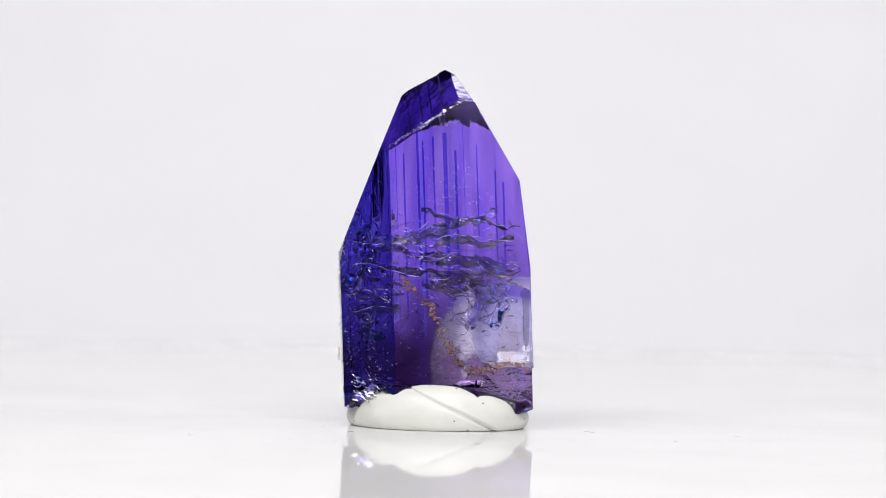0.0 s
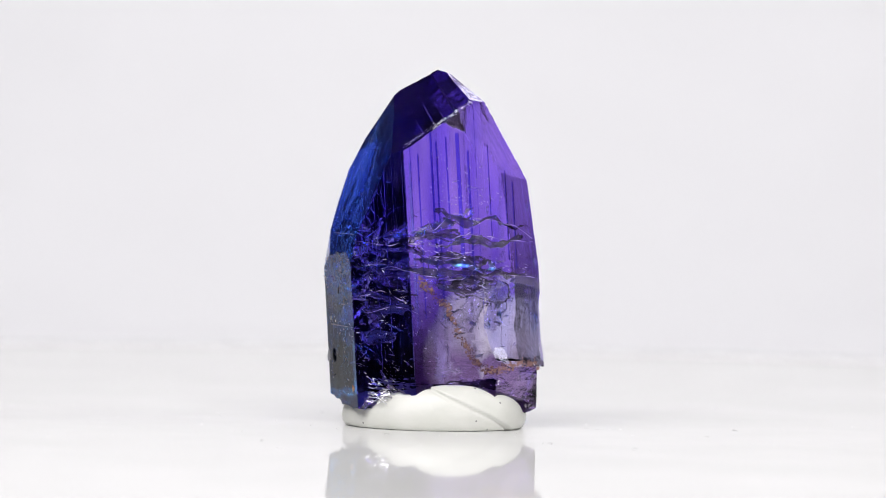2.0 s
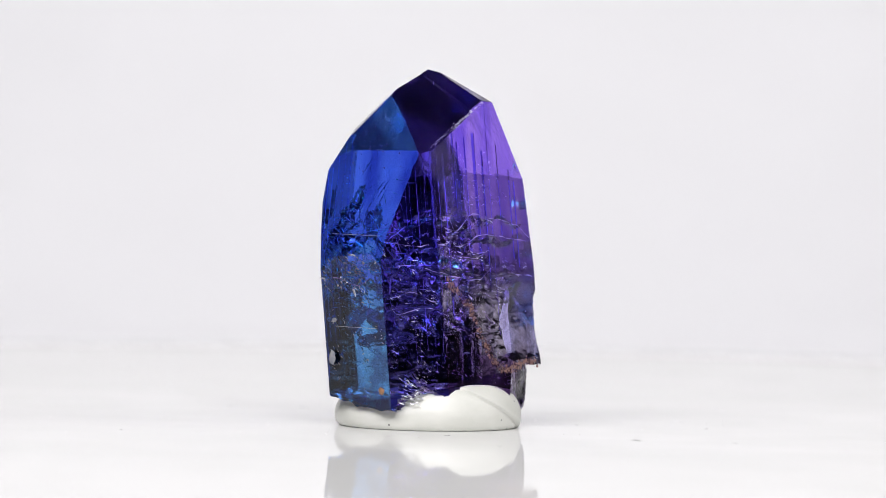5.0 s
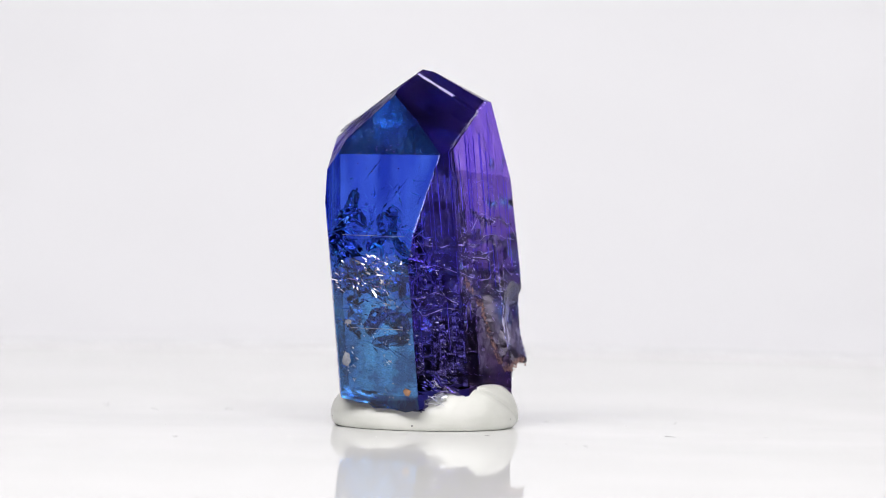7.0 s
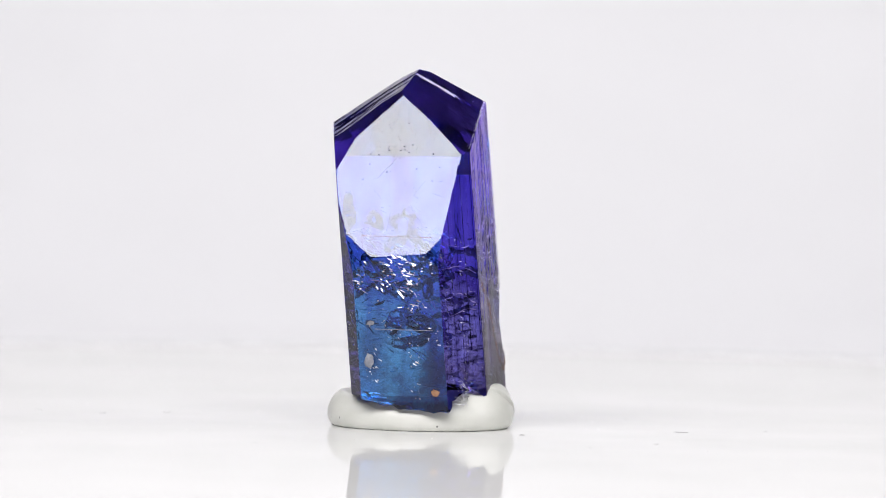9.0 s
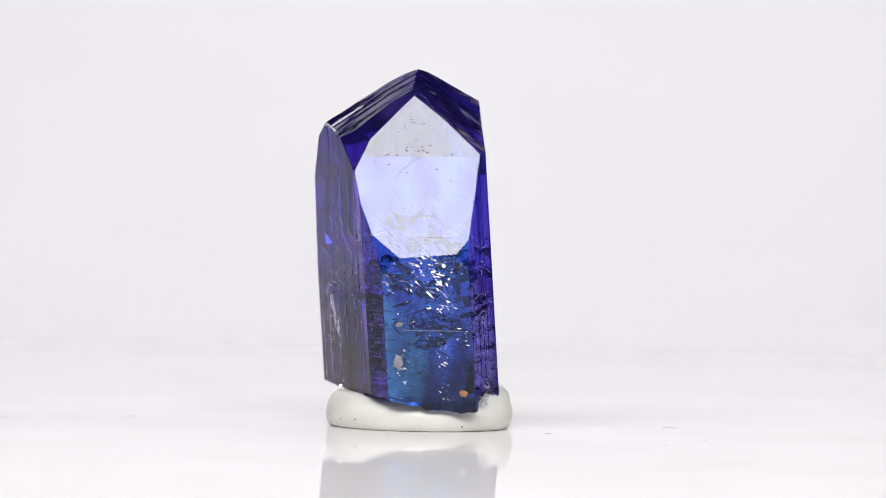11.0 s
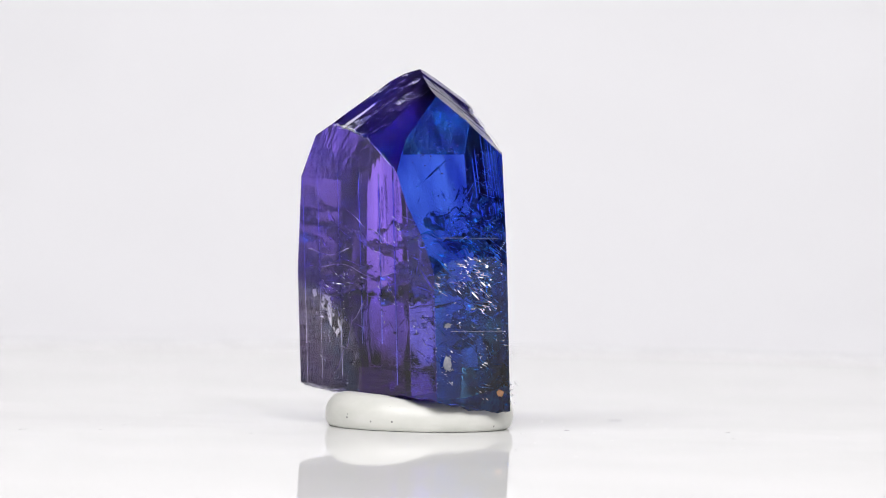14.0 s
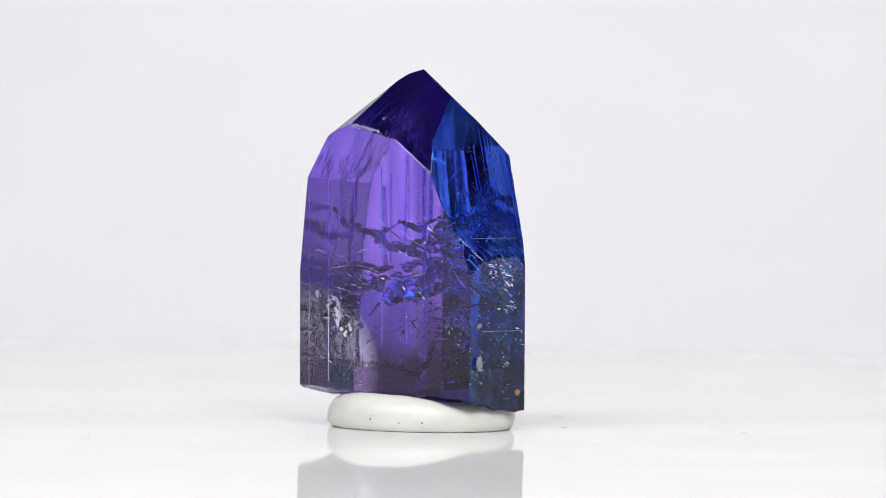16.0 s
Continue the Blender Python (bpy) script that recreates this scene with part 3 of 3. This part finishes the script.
def crystal():
    top = tagged(new("crystal"), "upright violet and blue tanzanite crystal set in white putty", "crystal")
    planes = crystal_planes()
    bm = bmesh.new()
    box(bm, -12, 12, -12, 12, -0.5, 24)
    for co, no, m in planes:
        geom = bm.verts[:] + bm.edges[:] + bm.faces[:]
        cut = bmesh.ops.bisect_plane(bm, geom=geom, dist=1e-5, plane_co=co, plane_no=no, clear_outer=True)
        edges = [e for e in cut["geom_cut"] if isinstance(e, bmesh.types.BMEdge)]
        if edges:
            for f in bmesh.ops.contextual_create(bm, geom=edges)["faces"]:
                f.material_index = m
    bmesh.ops.bevel(bm, geom=bm.edges[:], offset=0.05, offset_type="OFFSET", segments=2, profile=0.6, affect="EDGES", clamp_overlap=True, material=-1)
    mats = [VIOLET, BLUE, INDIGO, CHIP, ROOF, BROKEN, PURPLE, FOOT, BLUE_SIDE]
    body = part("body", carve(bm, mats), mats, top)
    skin = BVHTree.FromPolygons([v.co for v in body.data.vertices], [tuple(f.vertices) for f in body.data.polygons])
    for centre, turn, size, wave in (((1.6, -2.4, 12.1), (-10, 4, 0), (8, 1.4), 0.8), ((1.5, -2.3, 10.9), (-14, -3, 3), (8, 1.6), 0.7),
                                     ((-0.8, -2.2, 11.2), (-35, 0, 0), (4.4, 1.6), 0.5), ((0.3, -2.2, 9.1), (-12, -2, 0), (10.5, 1.6), 0.7),
                                     ((0.6, -2.2, 9.9), (-25, 6, 0), (5.5, 1.2), 0.5), ((0.9, -2.0, 8.4), (-50, 8, 10), (4.5, 1.8), 0.5),
                                     ((-3.6, -1.6, 7.7), (-12, 3, -20), (4.2, 1.4), 0.5), ((-3.4, -1.5, 6.8), (-18, -6, -20), (4, 1.3), 0.5),
                                     ((-2.6, -1.8, 10.3), (-20, 5, -15), (4, 1.3), 0.5), ((-0.6, 4.9, 10.9), (30, -20, 10), (7.5, 1.3), 0.5),
                                     ((1.2, 5.2, 11.6), (34, -24, 8), (4.5, 1.3), 0.5), ((1.9, -1.9, 8.1), (-62, 22, 6), (4.2, 2.4), 0.12),
                                     ((1.6, 5.0, 9.1), (22, 8, 8), (8.5, 1.5), 0.5), ((2.0, 5.0, 8.2), (45, 14, 8), (5, 1.8), 0.5),
                                     ((2.6, 5.0, 6.4), (60, -35, 10), (3.2, 2.4), 0.4)):
        crack(top, planes, centre, turn, size, len(top.children) * 1.37, wave)
    rng = random.Random(77)
    for _ in range(16):
        crack(top, planes, (rng.uniform(-5.1, -2.6), rng.uniform(-1.0, 4.0), rng.triangular(3.0, 13.0, 8.5)),
              (rng.gauss(0, 16), rng.choice((-1, 1)) * rng.gauss(52, 14), rng.gauss(0, 25)), (rng.uniform(1.6, 3.0), rng.uniform(1.4, 3.4)), rng.uniform(0, 40), rng.uniform(0.3, 0.7))
    flakes(top, planes, 120, (-5.8, -2, 7.0), (-4.0, 4.5, 11.5), 21, 180, "glint", 1.15)
    flakes(top, planes, 60, (-5.8, -1, 11.0), (-3.0, 4.5, 14.5), 26, 180, "glint", 0.7)
    flakes(top, planes, 90, (-5.8, -2, 1.8), (-3.6, 4.5, 7.0), 22, 180, "glint", 0.8)
    flakes(top, planes, 70, (-3, 3.4, 3), (5, 7.0, 12), 23, 95, "glint", 0.8)
    flakes(top, planes, 60, (-5, -3.4, 2.5), (5.5, -2.0, 12.5), 24, 268, "glint", 0.7)
    flakes(top, planes, 60, (1.5, -3.4, 1.5), (5.5, -2.4, 4.6), 28, 275, "glint", 0.4)
    flakes(top, planes, 60, (-1.5, -3.0, 13), (3.5, -2.3, 17), 25, 268, "glint", 0.4)
    flakes(top, planes, 150, (-4.9, -2.75, 1.4), (-2.2, -2.1, 2.8), 27, 256, "glint", 0.9, True, None, -0.35, 16, 23)
    flakes(top, planes, 45, (-5.0, 0.2, 10.5), (-3.0, 2.4, 15.5), 33, 180, "flaw", 1.6, False, CRACK, 1.35, 50)
    surface_glints(top, skin, 3, 150, (0.02, 0.95), (6.5, 11.8, 9.6), 41, 1.35)
    surface_glints(top, skin, 3, 90, (0.02, 0.98), (1.8, 7.0, 4.0), 42, 0.8)
    surface_glints(top, skin, 2, 40, (0.1, 0.9), (2.5, 9.0, 5.0), 43, 0.5)
    surface_glints(top, skin, 1, 150, (0.1, 0.98), (2.5, 12.0, 9.0), 44, 0.8)
    surface_glints(top, skin, 4, 180, (0.05, 0.95), (2.0, 11.5, 8.5), 45, 0.55)
    surface_glints(top, skin, 5, 170, (0.0, 1.0), (2.5, 13.0, 9.5), 46, 0.55)
    surface_glints(top, skin, 5, 60, (0.4, 1.0), (12.5, 17.0, 14.5), 48, 0.3)
    surface_glints(top, skin, 6, 100, (0.0, 1.0), (2.2, 12.0, 3.5), 47, 0.5)
    flakes(top, planes, 90, (-5.8, -2, 4.0), (-2.5, 4.5, 12), 31, 180, "flaw", 1.5, False, CRACK)
    flakes(top, planes, 60, (-4, -3, 5.0), (5, 6, 12), 32, 0, "flaw", 1.6, False, CRACK)
    for n, (side, width, pts) in enumerate(((5, 0.05, ((0.02, 11.8), (0.3, 11.5), (0.6, 12.5), (0.98, 12.2))), (6, 0.05, ((0.0, 12.2), (0.5, 11.9), (0.95, 11.1))),
                                            (5, 0.06, ((0.0, 10.7), (0.35, 10.6), (0.75, 11.3), (0.99, 11.2))), (6, 0.05, ((0.0, 11.2), (0.4, 11.0), (0.97, 10.9))),
                                            (4, 0.05, ((0.1, 9.3), (0.5, 9.5), (0.99, 9.1))), (5, 0.05, ((0.0, 9.1), (0.25, 8.8), (0.6, 8.6), (0.9, 9.4))),
                                            (6, 0.05, ((0.02, 9.4), (0.5, 8.9), (0.97, 8.8))), (4, 0.04, ((0.1, 10.8), (0.6, 10.6), (0.98, 10.7))),
                                            (4, 0.04, ((0.15, 7.6), (0.5, 7.9), (0.95, 7.3))), (4, 0.04, ((0.2, 6.6), (0.7, 7.0), (0.98, 6.9))),
                                            (5, 0.04, ((0.3, 10.0), (0.6, 9.9), (0.85, 10.4))), (1, 0.05, ((0.12, 9.1), (0.4, 9.4), (0.7, 8.7), (0.95, 9.2))),
                                            (1, 0.05, ((0.1, 10.2), (0.3, 9.9), (0.5, 10.4))), (1, 0.04, ((0.45, 12.6), (0.65, 11.6), (0.9, 10.6))),
                                            (1, 0.05, ((0.33, 3.2), (0.42, 4.4), (0.5, 6.2), (0.62, 7.4))), (3, 0.04, ((0.2, 8.6), (0.6, 8.2), (0.9, 8.8))))):
        seam(top, side, pts, width, n + 1)
    pits(top)
    stain(top)

    def roof_edge(side, slope, t):
        z = 17.0
        for _ in range(40):
            p = on_side(side, t, z)
            z = slope[2] - 0.25 + slope[0] * (p.x - 0.3) + slope[1] * (p.y - 1.2)
        return on_side(side, t, z)

    for n, (side, slope, t0, t1, count, size) in enumerate(((5, ROOF_FRONT, 0.0, 0.45, 90, 0.012), (5, ROOF_FRONT, 0.4, 0.9, 150, 0.022),
                                                             (1, ROOF_BACK, 0.35, 0.55, 110, 0.028), (1, ROOF_BACK, 0.55, 0.8, 50, 0.012))):
        chips(top, roof_edge(side, slope, t0), roof_edge(side, slope, t1), count, n + 60, size)
    for n, (side, z0, z1, count) in enumerate(((6, 3.8, 15.5, 110), (3, 2.0, 10.2, 60), (2, 2.0, 10.0, 50), (1, 2.5, 14.5, 50))):
        chips(top, on_side(side, 0.997, z0) if side == 6 else on_side(side, 0.003, z0), on_side(side, 0.997, z1) if side == 6 else on_side(side, 0.003, z1), count, n + 70, 0.009)
    lump(top, "grain", (-5.80, 2.75, 3.9), 0.36, 4.0, GRAIN, (0.07, 0.7, 1.1), "pale mineral grain")
    lump(top, "grain", (-5.72, 2.75, 6.1), 0.30, 9.0, GRAIN, (0.07, 0.9, 0.5), "pale mineral grain")
    lump(top, "grain", on_side(3, 0.86, 2.1), 0.25, 14.0, RUST, (0.15, 0.9, 0.8), "rusty brown mineral grain")
    return top


def putty():
    bm = bmesh.new()
    n, m = 360, 34
    rings = []
    for i in range(n):
        deg = 360 * i / n
        a = radians(deg)
        front = abs((deg - 266 + 180) % 360 - 180)
        back = abs((deg - 95 + 180) % 360 - 180)
        up = 1.50 + 1.18 * math.exp(-(front / 58) ** 2) + 0.65 * math.exp(-(back / 62) ** 2) + 0.08 * noise.noise(Vector((3 * math.cos(a), 3 * math.sin(a), 0)))
        r = 5.60 - 0.35 * math.exp(-(((deg + 180) % 360 - 180) / 28) ** 2) + 0.10 * noise.noise(Vector((1.6 * math.cos(a), 1.6 * math.sin(a), 4)))
        ring = []
        for j in range(m + 1):
            b = math.pi * j / m
            z = up / 2 * (1 - math.cos(b))
            rr = r - 0.62 + 0.62 * max(0.0, math.sin(b)) ** 0.6 - (0.5 - 0.3 * math.exp(-(front / 50) ** 2)) * (z / up) ** 3 - 0.18 * max(0, z - 0.9) * math.exp(-(front / 50) ** 2)
            fold = (deg - (253 + (2.3 - z) / 2.2 * 52)) * 0.09
            rr += -0.20 * math.exp(-min(60, (fold / 0.2) ** 2)) + 0.15 / (1 + math.exp(-max(-40, min(40, fold / 0.12)))) * math.exp(-max(0.0, fold) * 1.5)
            p = Vector(((0.3 + rr * math.cos(a)), (0.9 + rr * math.sin(a)), z))
            p += Vector((math.cos(a), math.sin(a), 0)) * 0.05 * noise.noise(p * 0.9) * math.sin(b)
            ring.append(bm.verts.new(p * MM))
        rings.append(ring)
    for i in range(n):
        p, q = rings[i], rings[(i + 1) % n]
        for j in range(m):
            bm.faces.new((p[j], q[j], q[j + 1], p[j + 1]))
    bm.faces.new([r[m] for r in rings])
    bm.faces.new([r[0] for r in reversed(rings)])
    return tagged(part("putty", bm, PUTTY, smooth=True), "flattened white mounting putty under the crystal", "putty")


sweep()
room()
TURNTABLE = turntable()
PUTTY_BASE = putty()
CRYSTAL = crystal()


def motions():
    """The turntable and all that stands on it turn at one steady speed."""
    for thing, z in ((TURNTABLE, 0.0), (PUTTY_BASE, 0.0), (CRYSTAL, LIFT)):
        walk(thing, [(0.5 * i, pose(0, 0, z, 0, 0, SPIN * 0.5 * i)) for i in range(33)])


motions()
